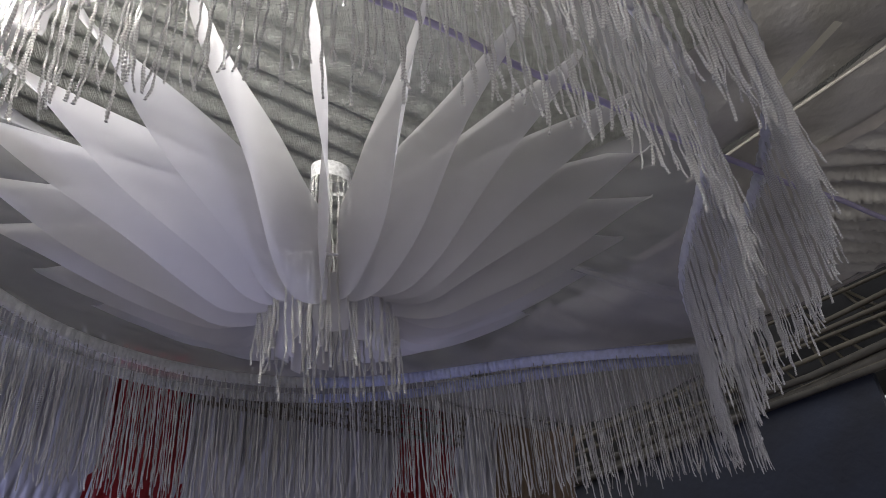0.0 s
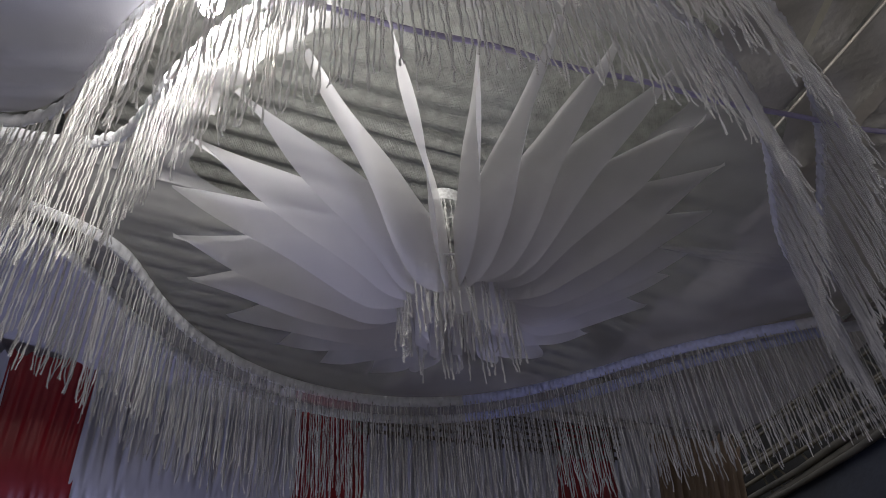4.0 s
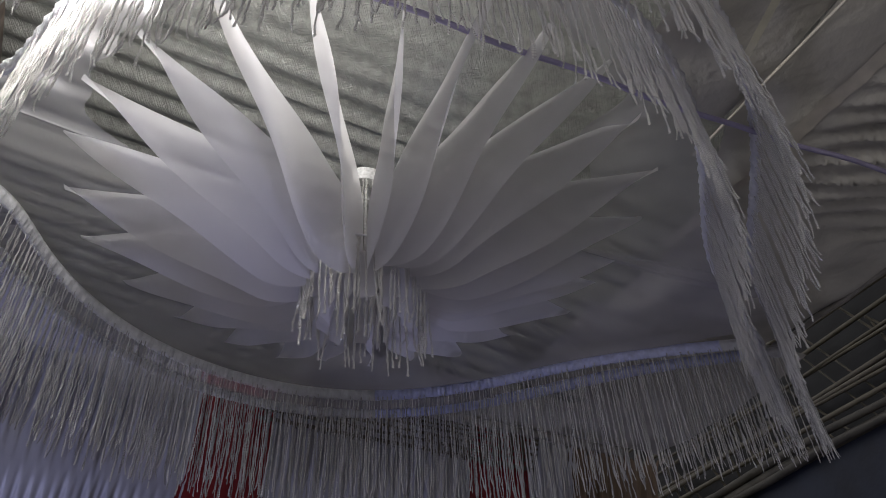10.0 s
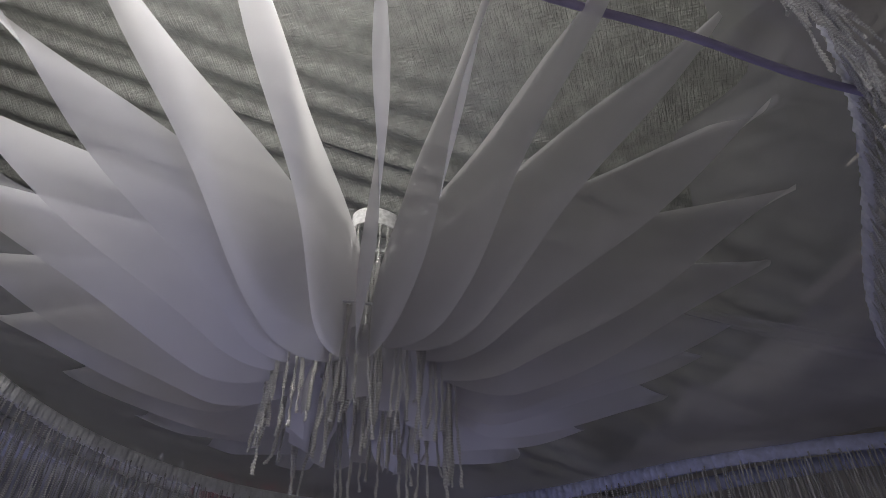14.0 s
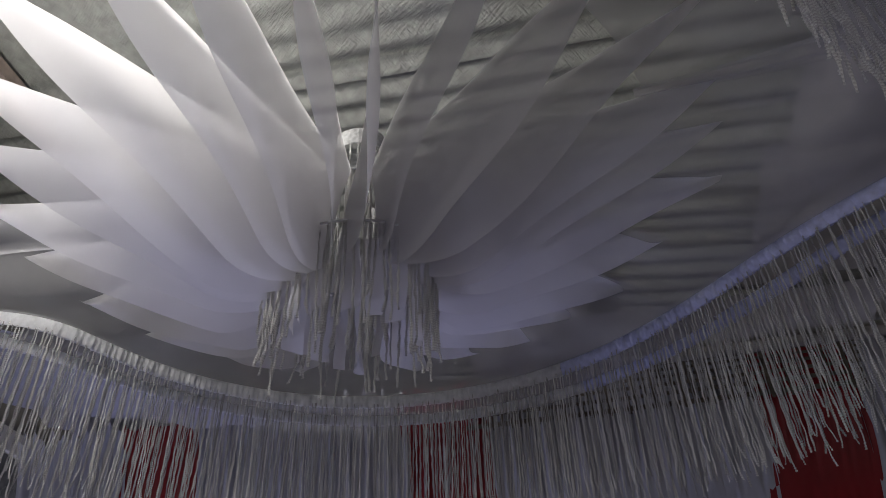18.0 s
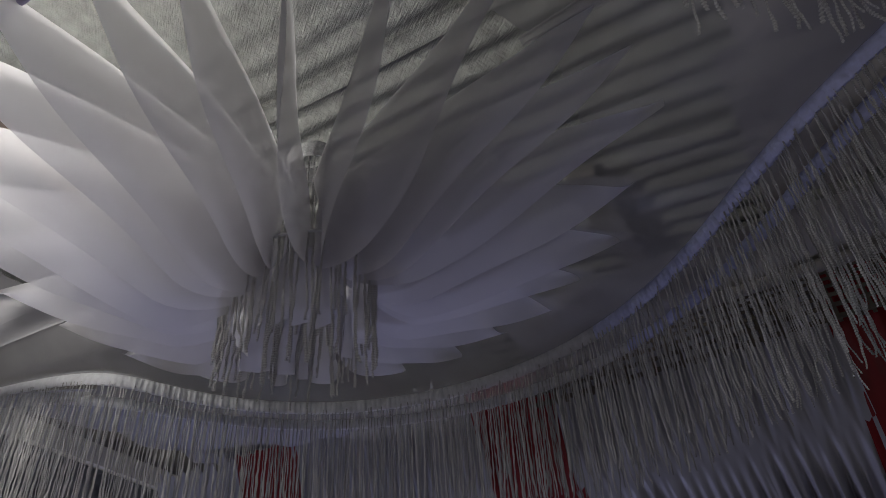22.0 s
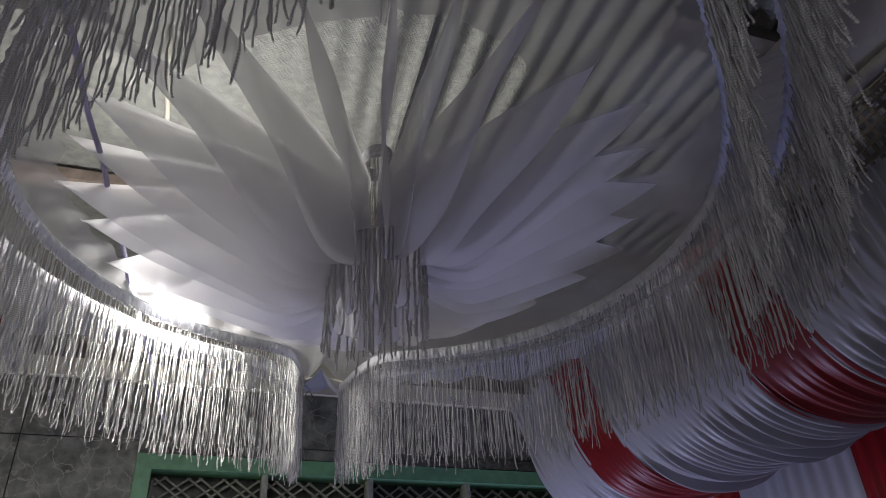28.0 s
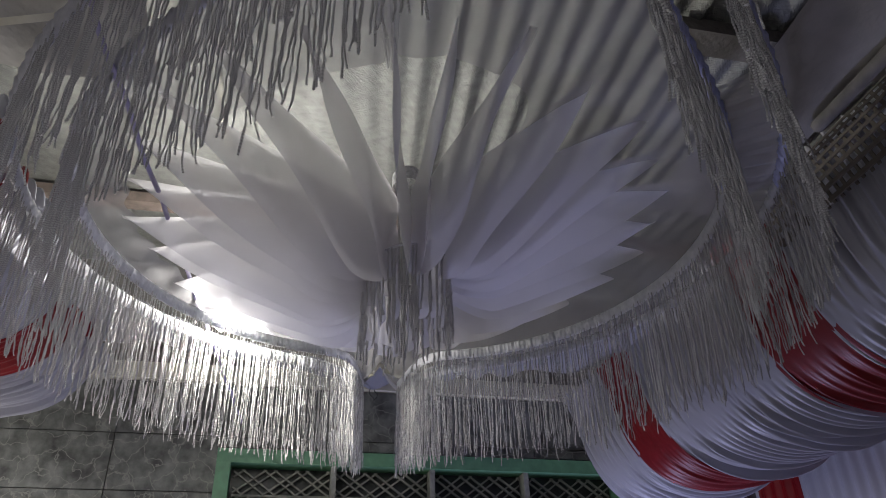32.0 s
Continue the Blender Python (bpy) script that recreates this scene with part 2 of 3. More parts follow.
def tube_data(path, radius, sides=8, caps=True):
    verts, faces = [], []
    for i, p in enumerate(path):
        a = path[max(i - 1, 0)]
        b = path[min(i + 1, len(path) - 1)]
        q = (Vector(b) - Vector(a)).to_track_quat("Z", "Y")
        r = radius[i] if isinstance(radius, (list, tuple)) else radius
        for k in range(sides):
            t = 2 * math.pi * k / sides
            verts.append(Vector(p) + q @ Vector((r * math.cos(t), r * math.sin(t), 0)))
    for i in range(len(path) - 1):
        for k in range(sides):
            k2 = (k + 1) % sides
            faces.append((i * sides + k, i * sides + k2, (i + 1) * sides + k2, (i + 1) * sides + k))
    if caps:
        faces.append(tuple(range(sides))[::-1])
        faces.append(tuple(range((len(path) - 1) * sides, len(path) * sides)))
    return verts, faces


def sheet_data(nu, nv, f, thick=0.0):
    """A grid of f(u, v), u and v from 0 to 1; with a back side when thick."""
    verts = [f(i / nu, j / nv) for i in range(nu + 1) for j in range(nv + 1)]
    s = nv + 1
    faces = [(i * s + j, (i + 1) * s + j, (i + 1) * s + j + 1, i * s + j + 1) for i in range(nu) for j in range(nv)]
    return verts, faces


# ---- the house: roof, wall, window ----
EAVE_N, WALL_N = 1.0, -2.2


def roof_z(n):
    return 3.15 - 0.2 * n


def corrugated_roof():
    root = thing("roof", "corrugated zinc porch roof sheets, weathered grey", "roof", kind="structure")
    pitch = 0.096
    width = pitch * 8
    for k in range(-4, 4):
        w0 = 0.098 + k * width
        lift = 0.006 * (k % 2)

        def f(u, v, w0=w0, lift=lift, k=k):
            s = w0 + u * (width + 0.06)
            n = WALL_N - 0.5 + v * (EAVE_N - WALL_N + 1.22)
            edge = 0.008 * max(0.0, 1 - u / 0.03) + 0.01 * max(0.0, (u - 0.96) / 0.04)
            wave = (0.0064 + 0.0048 * math.tanh(6 * (s - 0.03))) * math.cos(2 * math.pi * (s - 0.098) / pitch)
            return H(n, s - 0.118 * n, roof_z(n) + wave + lift - edge + 0.004 * math.sin(3 * n + k) + 0.0025 * math.sin(9 * n + 31 * s))

        part("roof_sheet", *sheet_data(100, 26, f), M_ZINC, root, smooth=True)
    return root


corrugated_roof()

beam = thing("roof_purlin", "dark timber purlin under the roof sheets", "beam", kind="structure")
pv, pf = hbox(0.43, 0.53, 0.8, 3.1, 2.985, 3.04)
part("purlin_timber", pv, pf, M_BEAM, beam)
beam = thing("roof_purlin", "rust brown timber purlin under the roof sheets", "beam", kind="structure")
part("purlin_timber", *hbox(-1.34, -1.26, -3.1, 3.1, 3.325, 3.38), M_RUST, beam)

# tent lining beyond the purlin
tent = thing("tent_canopy", "grey tent canopy cloth with sagging wrinkles", "tent", kind="structure")


def fold_at(n, w):
    """Tight gathers running slantwise towards the yard corner."""
    mask = min(1.0, max(0.0, (n - 1.0) * 4)) * min(1.0, max(0.0, (-0.5 - w) * 4)) * min(1.0, max(0.0, (w + 1.5) * 3))
    q = 0.5 * n + 0.86 * w
    return mask * (0.026 * math.sin(2 * math.pi * q / 0.075 + 1.3 * math.sin(6 * n)) + 0.011 * math.sin(2 * math.pi * q / 0.041))


def tent_f(u, v):
    w = -3.2 + v * 3.4 + 0.03 * math.sin(9 * u) * v ** 8
    n0 = 0.78 + 0.24 * min(1.0, max(0.0, (w + 0.75) / 0.4))
    n = n0 + u * (1.84 - n0)
    sag = 0.03 * math.sin(math.pi * u) + 0.006 * math.sin(w * 17 + 7 * u * u) + 0.005 * math.sin(n * 23 + 5 * w)
    return H(n, w, 2.56 + 0.03 * u - sag - fold_at(n, w) + 0.05 * v ** 14)


part("canopy_cloth", *sheet_data(80, 190, tent_f), M_TENT, tent, smooth=True)
part("canopy_cloth", *sheet_data(30, 30, lambda u, v: H(1.36 + 0.7 * u, 0.12 + 1.0 * v, 2.615 - 0.03 * math.sin(math.pi * v) + 0.006 * math.sin(20 * v + 8 * u))), M_TENT, tent, smooth=True)
part("canopy_cloth", *sheet_data(50, 10, lambda u, v: H(0.1 + 1.3 * u, 0.8 + 0.31 * v, 2.585 + 0.004 * math.sin(20 * u + 5 * v))), M_TENT, tent, smooth=True)
part("canopy_cloth", *sheet_data(20, 30, lambda u, v: H(0.42 + 0.37 * u, -1.7 + 0.98 * v, 2.575 + 0.006 * math.sin(14 * v + 6 * u))), M_TENT, tent, smooth=True)
part("canopy_cloth", *sheet_data(24, 24, lambda u, v: H(0.97 + 0.9 * u, 0.17 + 0.6 * v, 2.60 - 0.02 * math.sin(math.pi * v) + 0.006 * math.sin(18 * v + 9 * u))), M_TENT, tent, smooth=True)
part("canopy_hem", *tube_data([H(1.84 + 0.01 * math.sin(3 * k), -3.2 + 3.4 * k / 30, 2.59) for k in range(31)], 0.012, 6), M_BEAM, tent, "dark hem cord", smooth=True)
part("canopy_edge", *tube_data([H(0.6 + 1.2 * k / 20, 1.08, 2.56) for k in range(21)], 0.02, 6), M_BEAM, tent, "dark side cord", smooth=True)
part("canopy_seam", *tube_data([H(0.78, -3.1 + 2.5 * k / 30, 2.545) for k in range(31)], 0.005, 6), M_TAPE, tent, "thin grey seam cord", smooth=True)

side_cloth = thing("tent_side_canopy", "grey tent cloth over the porch side", "tent", kind="structure")


def side_f(u, v):
    n = -1.0 + 1.78 * u
    w = -3.2 + 1.95 * v
    return H(n, w, 2.70 - 0.03 * math.sin(math.pi * v) + 0.01 * math.sin(n * 11 + w * 4) + 0.007 * math.sin(w * 21 + 3 * n))


part("canopy_cloth", *sheet_data(60, 60, side_f), M_TENT, side_cloth, smooth=True)
for name, a, b, wd, mat, lab in (
    ("roof_batten", (-0.68, -0.68), (-0.12, -0.662), 0.02, M_CREAM, "bright cream batten under the roof"),
    ("roof_batten", (0.64, -1.05), (0.66, -0.88), 0.014, M_CREAM, "bright cream batten under the roof"),
):
    rod = thing(name, lab, "batten")
    z0, z1 = (roof_z(p[0]) - 0.025 if p[1] > -0.7 else 2.66 for p in (a, b))
    part("batten_wood", *tube_data([H(a[0] + (b[0] - a[0]) * k / 12, a[1] + (b[1] - a[1]) * k / 12 + 0.003 * math.sin(k), z0 + (z1 - z0) * k / 12) for k in range(13)], wd / 2, 8), mat, rod, smooth=True)

rope = thing("stretched_rope", "dark violet rope stretched under the roof", "rope")
part("rope_strand", *tube_data([H(-2.2 + 4.1 * k / 60, -0.73 - 0.08 * (-2.2 + 4.1 * k / 60) + 0.004 * math.sin(k), 2.462 - 0.035 * (-2.2 + 4.1 * k / 60) + 0.12 * max(0.0, (-2.85 + 4.1 * k / 60) / 1.25)) for k in range(61)], 0.0075, 8), M_CORD, rope, smooth=True)

wall = thing("wall_house", "house wall clad in dark grey marbled stone tiles", "wall", kind="structure")
part("wall_core", *hbox(-2.35, -2.215, -4.2, -0.66, 0, 2.76), M_CONC, wall)
part("wall_core", *hbox(-2.35, -2.215, 1.7, 4.2, 0, 2.76), M_CONC, wall)
part("wall_core", *hbox(-2.35, -2.215, -0.66, 1.7, 2.4, 2.76), M_CONC, wall)
part("wall_core", *hbox(-2.35, -2.215, -0.66, 1.7, 0, 0.9), M_CONC, wall)
part("wall_cap", *hbox(-2.36, -2.17, -4.2, 4.2, 2.763, 2.86), M_CREAM, wall, "cream painted ledge on the wall top")
part("wall_upper", *hbox(-2.5, -2.38, -4.2, 4.2, 2.86, 3.6), M_CONC, wall)


def tile_run(w0, w1, z0, z1, tw, th):
    z = z1
    while z > z0 + 0.02:
        zb = max(z - th, z0)
        w = w0
        while w < w1 - 0.02:
            we = min(w + tw, w1)
            d = 0.002 * ((int(w * 7) + int(z * 5)) % 3)
            part("tile", *hbox(-2.215, -2.2 + d, w + 0.003, we - 0.003, zb + 0.003, z - 0.003), M_STONE, wall)
            w += tw
        z -= th


tile_run(-4.2, -0.66, 1.56, 2.76, 0.6, 0.3)
tile_run(1.7, 4.2, 1.56, 2.76, 0.6, 0.3)
tile_run(-0.66, 1.7, 2.4, 2.76, 0.6, 0.3)

win = thing("window_1", "green painted window with diamond lattice vents over it", "window", kind="structure")
W0, W1, ZT = -0.66, 1.7, 2.39
part("window_frame", *hbox(-2.3, -2.17, W0, W1, ZT - 0.075, ZT), M_GREEN, win)
part("window_frame", *hbox(-2.3, -2.17, W0, W1, 2.05, 2.115), M_GREEN, win)
part("window_frame", *hbox(-2.3, -2.172, W0, W0 + 0.075, 0.9, ZT - 0.075), M_GREEN, win)
part("window_frame", *hbox(-2.3, -2.172, W1 - 0.075, W1, 0.9, ZT - 0.075), M_GREEN, win)
# the unlit room is put in as a dark panel, its shade in the colour
part("backing", *hbox(-2.33, -2.3, W0, W1, 0.9, ZT), M_DARKROOM_WIRE, win, "dark room behind the vents")
M_VENT = material("grey_vent_casting", (0.34, 0.34, 0.3), 0.7, 0, 0.2, 30, 0.2, 90)


def bar(w0, z0, w1, z1, t, n0, n1):
    d = Vector((w1 - w0, z1 - z0)).normalized()
    pw, pz = -d.y * t / 2, d.x * t / 2
    c = [(w0 + pw, z0 + pz), (w0 - pw, z0 - pz), (w1 - pw, z1 - pz), (w1 + pw, z1 + pz)]
    return box_data([H(n0, w, z) for w, z in c] + [H(n1, w, z) for w, z in c])


for i in range(4):
    a = W0 + 0.075 + i * 0.5525
    b = a + 0.5525
    if i:
        part("mullion", *hbox(-2.29, -2.19, a - 0.014, a + 0.014, 2.115, ZT - 0.075), M_VENT, win)
    vent = part("vent_panel", *hbox(-2.285, -2.262, a + 0.016, b - 0.016, 2.116, 2.124), M_VENT, win, "cast lattice vent panel")
    zt, zl = ZT - 0.085, 2.165
    lo, hi, z_lo, z_hi = a + 0.018, b - 0.018, zl, zt
    step = 0.0575
    run = (z_hi - z_lo) * 1.35
    k = 0
    x0 = lo - run
    while x0 < hi:
        for sgn in (1, -1):
            p, q = [x0, z_lo if sgn > 0 else z_hi], [x0 + run, z_hi if sgn > 0 else z_lo]
            t0, t1 = max(0.0, (lo - x0) / run), min(1.0, (hi - x0) / run)
            if t1 - t0 > 0.08 and k % 3 != 2:
                c = [(p[0] + (q[0] - p[0]) * t, p[1] + (q[1] - p[1]) * t) for t in (t0, t1)]
                part("lattice_bar", *bar(*c[0], *c[1], 0.009, -2.284 if sgn > 0 else -2.281, -2.266 if sgn > 0 else -2.263), M_VENT, vent)
        x0 += step
        k += 1
    for k in range(9):
        x0 = lo + (hi - lo) * (k + 0.5) / 9
        part("lattice_bar", *bar(x0, 2.125, x0, 2.163, 0.016, -2.284, -2.264), M_VENT, vent)
    part("lattice_bar", *bar(a + 0.016, 2.163, b - 0.016, 2.163, 0.012, -2.286, -2.262), M_VENT, vent)

# ---- the hanging flower: rings, fringes, petals ----
RING_Z = 2.47
GAP = 213.0
FIN_AZ = [247, 262, 277, 292, 305, 317, 330, 344, 358.5, 12.5, 26.3, 36.5, 48.5, 64.5, 79.5, 93, 105, 118, 130, 144, 159, 174, 190, 205, 219, 233]


def off(a, b):
    return abs((a - b + 180) % 360 - 180)


def r_inner(az):
    """The frame's outline: round, with a corner towards the yard and one towards the house."""
    return 0.97 + corner(az) + 1.6 * math.exp(-off(az, GAP) / 3.6) + 0.02 * math.exp(-(off(az, 180) / 40) ** 2)


def corner(az):
    d = (az - 37 + 180) % 360 - 180
    return 0.62 * math.exp(-d / 13) if d > 0 else 0.62 * math.exp(d / 11)


def r_outer(az):
    return 1.115 + corner(az) + 1.3 * math.exp(-off(az, GAP) / 4.6)


def rise(az):
    """The rings climb towards their point by the house wall."""
    return 0.24 * math.exp(-off(az, GAP) / 5)


def strand_data(rng, length, width, kink):
    """One crimped tinsel strand hanging from the origin."""
    rings = int(length / 0.003)
    verts, faces = [], []
    ph, ph2 = rng.uniform(0, 6.28), rng.uniform(0, 6.28)
    tw = rng.uniform(2, 6)
    hook = rng.choice((0, 0, 0, 0, 0.005, 0.012, -0.008))
    for i in range(rings):
        t = i / (rings - 1)
        sway = kink * (t ** 1.5)
        bend = hook * max(0.0, (t - 0.86) / 0.14) ** 1.6
        cx = sway * math.sin(ph + 5 * t) + bend * math.cos(ph) + 0.0007 * math.sin(60 * t + ph)
        cy = sway * math.sin(ph2 + 4 * t) + bend * math.sin(ph) + 0.0007 * math.sin(47 * t + ph2)
        r = width * ((1.35 if i % 2 else 0.65) + rng.uniform(-0.2, 0.2))
        a = tw * t * 3 + ph + (0.5 if i % 2 else 0)
        for k, q in enumerate((1, 0.62, 1, 0.62)):
            b = a + k * math.pi / 2
            verts.append((cx + r * q * math.cos(b), cy + r * q * math.sin(b), -length * t))
    for i in range(rings - 1):
        for k in range(4):
            k2 = (k + 1) % 4
            faces.append((i * 4 + k, (i + 1) * 4 + k, (i + 1) * 4 + k2, i * 4 + k2))
    faces.append(tuple((rings - 1) * 4 + k for k in (3, 2, 1, 0)))
    return verts, faces


rng = random.Random(5)
STRANDS = [mesh_of("strand", *strand_data(rng, rng.uniform(0.395, 0.43), 0.0025, rng.uniform(0.002, 0.007)), M_TINSEL) for _ in range(18)]


def fringe_ring(name, label, radius, spacing, ruffle, gap):
    root = thing(name, label, "fringe ring", "fringe rings")
    a0, a1 = GAP + gap, GAP + 360 - gap

    def ring_p(az, dr=0.0, dz=0.0):
        r = radius(az) + dr
        return Vector((r * math.cos(radians(az)), r * math.sin(radians(az)), RING_Z + dz + rise(az)))

    def band(b0, b1, mat, label):
        prof = [(-0.004, 0.018), (0.006, 0.02), (0.013, 0.0), (0.006, -0.028), (-0.004, -0.028), (-0.011, 0.0)]
        steps = max(8, int((b1 - b0) * 3))
        verts, faces = [], []
        for i in range(steps + 1):
            az = b0 + (b1 - b0) * i / steps
            r = ruffle * math.sin(i * 2.1) + ruffle * 0.6 * math.sin(i * 0.77)
            for dr, dz in prof:
                verts.append(ring_p(az, dr + r, dz * (1 + 8 * r) + 0.4 * r))
        s = len(prof)
        for i in range(steps):
            for k in range(s):
                k2 = (k + 1) % s
                faces.append((i * s + k, i * s + k2, (i + 1) * s + k2, (i + 1) * s + k))
        part("ruffle_band", verts, faces, mat, root, label, smooth=True)

    band(a0, 400, M_BAND, "gathered white cloth band")
    band(400.0, 464, M_BLUEBAND, "gathered periwinkle blue satin band")
    band(464.0, a1, M_BAND, "gathered white cloth band")
    # strands at even steps along the band
    fine = [a0 + (a1 - a0) * i / 3000 for i in range(3001)]
    length = [0.0]
    for p, q in zip(fine, fine[1:]):
        length.append(length[-1] + (ring_p(q) - ring_p(p)).length)
    count = int(length[-1] / spacing)
    rest_v, rest_f = [], []
    r2 = random.Random(int(spacing * 1e5) + len(name))
    for i in range(count):
        az = float(np.interp((i + 0.5 + r2.uniform(-0.3, 0.3)) * length[-1] / count, length, fine))
        p = ring_p(az, r2.uniform(-0.008, 0.008), -0.018)
        me = STRANDS[r2.randrange(len(STRANDS))]
        stretch = r2.uniform(0.94, 1.04) if r2.random() > 0.03 else r2.uniform(1.05, 1.12)
        m = Matrix.LocRotScale(p, Euler((r2.gauss(0, 0.015), r2.gauss(0, 0.015), r2.uniform(0, 6.28))), (1, 1, stretch * (1 + 0.1 * math.exp(-(off(az, 62) / 22) ** 2))))
        if 40 < i % 400 < 340 and i < 400:
            part_mesh("strand", me, root, place=m)
        else:
            base = len(rest_v)
            rest_v += [m @ v.co for v in me.vertices]
            rest_f += [tuple(base + k for k in f.vertices) for f in me.polygons]
    tagged(part("strand_fringe", rest_v, rest_f, M_TINSEL, root), kind="stuff")
    return root


fringe_ring("inner_fringe_ring", "white-banded ring frame with silver tinsel fringe", r_inner, 0.0108, 0.004, 2.9)
fringe_ring("outer_fringe_ring", "larger outer ring frame with silver tinsel fringe", r_outer, 0.0108, 0.004, 3.0)

lining = thing("ring_lining", "sheer white tulle lining from ring to roof", "cloth lining")


def veil_radius(az):
    """How far in the veil reaches: deep towards the drape and the yard, a collar elsewhere."""
    deep = 1 / (1 + math.exp((off(az, 139) - 76) / 3.0))
    yard = 1 / (1 + math.exp((off(az, 4) - 23) / 0.8))
    mid = 1 / (1 + math.exp((off(az, 46) - 22) / 2.0)) * (1 - deep)
    base = 0.84 + 0.012 * math.sin(az * 0.6)
    return base + (0.42 - base) * deep + (0.68 - base) * max(yard, mid)


def lining_f(u, v):
    az = 360 * u
    r1 = min(r_inner(az), 1.64) - 0.012
    r0 = min(veil_radius(az), r1 - 0.03)
    r = r1 + (r0 - r1) * v
    lift = 0.13 * (min(r1, r_inner(az + 180) + 0.3) - min(r, 1.27)) * (1 - 0.35 * v) if off(az, GAP) > 25 else 0.03 * v
    z = 2.478 + lift + rise(az) * (1 - v) + (0.010 * math.sin(radians(az) * 31) + 0.007 * math.sin(radians(az) * 13 + 4 * v)) * math.sin(math.pi * v)
    return Vector((r * math.cos(radians(az)), r * math.sin(radians(az)), z))


for k in range(13):
    part("tulle_gore", *sheet_data(30, 14, lambda u, v, k=k: lining_f((k + u) / 13, v)), M_TULLE, lining, smooth=True)


def strip_f(u, v):
    """Cloth closing the space between the two rings on the drape side."""
    az = 78 + 124 * u
    r = r_inner(az) + (r_outer(az) - r_inner(az)) * v
    z = RING_Z + 0.004 + rise(az) + (0.006 * math.sin(1.9 * az) + 0.004 * math.sin(4.3 * az)) * math.sin(math.pi * v)
    return Vector((r * math.cos(radians(az)), r * math.sin(radians(az)), z))


for k in range(4):
    part("tulle_strip", *sheet_data(60, 6, lambda u, v, k=k: strip_f((k + u) / 4, v)), M_TULLE, lining, smooth=True)


def fold_f(u, v):
    """A gathered crease of the veil, drawn tight to the yard corner."""
    a, b = Vector((0.60, 0.285, 2.515)), Vector((1.24, 0.62, 2.47))
    side = Vector((-0.46, 0.89, 0))
    t = (v - 0.5) * 2
    return a.lerp(b, u) + side * t * (0.012 + 0.045 * u) + Vector((0, 0, 0.012 * abs(t) - 0.02 * math.sin(math.pi * u) - 0.006 * math.cos(7 * t) - 0.006))


part("veil_fold", *sheet_data(40, 12, fold_f), M_TULLE, lining, "tight gathered crease", smooth=True)

HUB_A, HUB_B, HUB_ROT = 0.185, 0.135, radians(42)
HUB_TOP = 2.665


def hub_p(a, k=1.0):
    x, y = HUB_A * k * math.cos(a), HUB_B * k * math.sin(a)
    c, s = math.cos(HUB_ROT), math.sin(HUB_ROT)
    return x * c - y * s, x * s + y * c


flower = thing("hanging_flower", "white cloth petal flower hanging round a tinsel core", "ceiling decoration")


def petal_data(az, rng):
    """An upright leaf of cloth: from the core out to a tip under the lining."""
    c, s = math.cos(az), math.sin(az)
    r_tip, z_tip = rng.uniform(0.83, 0.87), 2.49 + 0.03 * s + 0.008 * rng.uniform(-1, 1)
    z_in_top = 2.515 + 0.025 * s
    deep = rng.uniform(0.345, 0.375)
    ph = rng.uniform(0, 6.28)
    bow = rng.uniform(-0.016, 0.016)
    nu, nv = 30, 10
    verts = []
    for i in range(nu + 1):
        u = i / nu
        r = 0.085 + (r_tip - 0.085) * u
        top = z_in_top + (z_tip - z_in_top) * u ** 1.5
        q = min(1.0, (1 - u) / 0.94)
        low = z_tip - deep * q - 0.03 * math.sin(math.pi * q)
        low += 0.15 * max(0.0, 1 - u / 0.28) ** 1.7
        low = min(low, top)
        for j in range(nv + 1):
            v = j / nv
            z = top + (low - top) * v
            side = 0.017 * math.sin(math.pi * v) * math.sin(2.2 * math.pi * u + ph) + bow * math.sin(math.pi * u) * (0.3 + 0.7 * v) + 0.011 * v * math.sin(10 * u + ph) + 0.003 * (1 - v) * math.sin(11 * u + 2 * ph) + 0.016 * v ** 3 * math.sin(ph) * math.exp(-u * 5)
            verts.append((r * c - side * s, r * s + side * c, z))
    q = nv + 1
    faces = [(i * q + j, (i + 1) * q + j, (i + 1) * q + j + 1, i * q + j + 1) for i in range(nu) for j in range(nv)]
    return verts, faces


prng = random.Random(3)
for az in FIN_AZ:
    part("petal", *petal_data(radians(az), prng), M_PETAL, flower, smooth=True)

cap_v, cap_f = [], []
for z, k in ((HUB_TOP + 0.02, 0.95), (HUB_TOP + 0.02, 1.0), (HUB_TOP - 0.03, 1.0), (HUB_TOP - 0.03, 0.95)):
    for i in range(40):
        cap_v.append((*hub_p(2 * math.pi * i / 40, k * 0.34), z))
for lay in range(4):
    for i in range(40):
        i2 = (i + 1) % 40
        l2 = (lay + 1) % 4
        cap_f.append((lay * 40 + i, lay * 40 + i2, l2 * 40 + i2, l2 * 40 + i))
part("core_ring", cap_v, cap_f, M_CORE, flower, "grey woven band round the core top")
rng = random.Random(9)
CORE = [mesh_of("core_strand", *strand_data(rng, rng.uniform(0.50, 0.57), 0.0034, rng.uniform(0.003, 0.01)), M_TINSEL) for _ in range(10)]
SKIRT = [mesh_of("skirt_strand", *strand_data(rng, rng.uniform(0.25, 0.285), 0.0034, rng.uniform(0.002, 0.006)), M_TINSEL) for _ in range(14)]
for i in range(22):
    a = 2 * math.pi * (i + rng.uniform(-0.3, 0.3)) / 22
    x, y = hub_p(a, 0.33)
    m = Matrix.LocRotScale((x, y, HUB_TOP - 0.03), Euler((-0.05 * y / 0.1, 0.05 * x / 0.1, rng.uniform(0, 6.28))), (1, 1, rng.uniform(0.93, 1.05)))
    part_mesh("core_strand", CORE[rng.randrange(10)], flower, place=m)
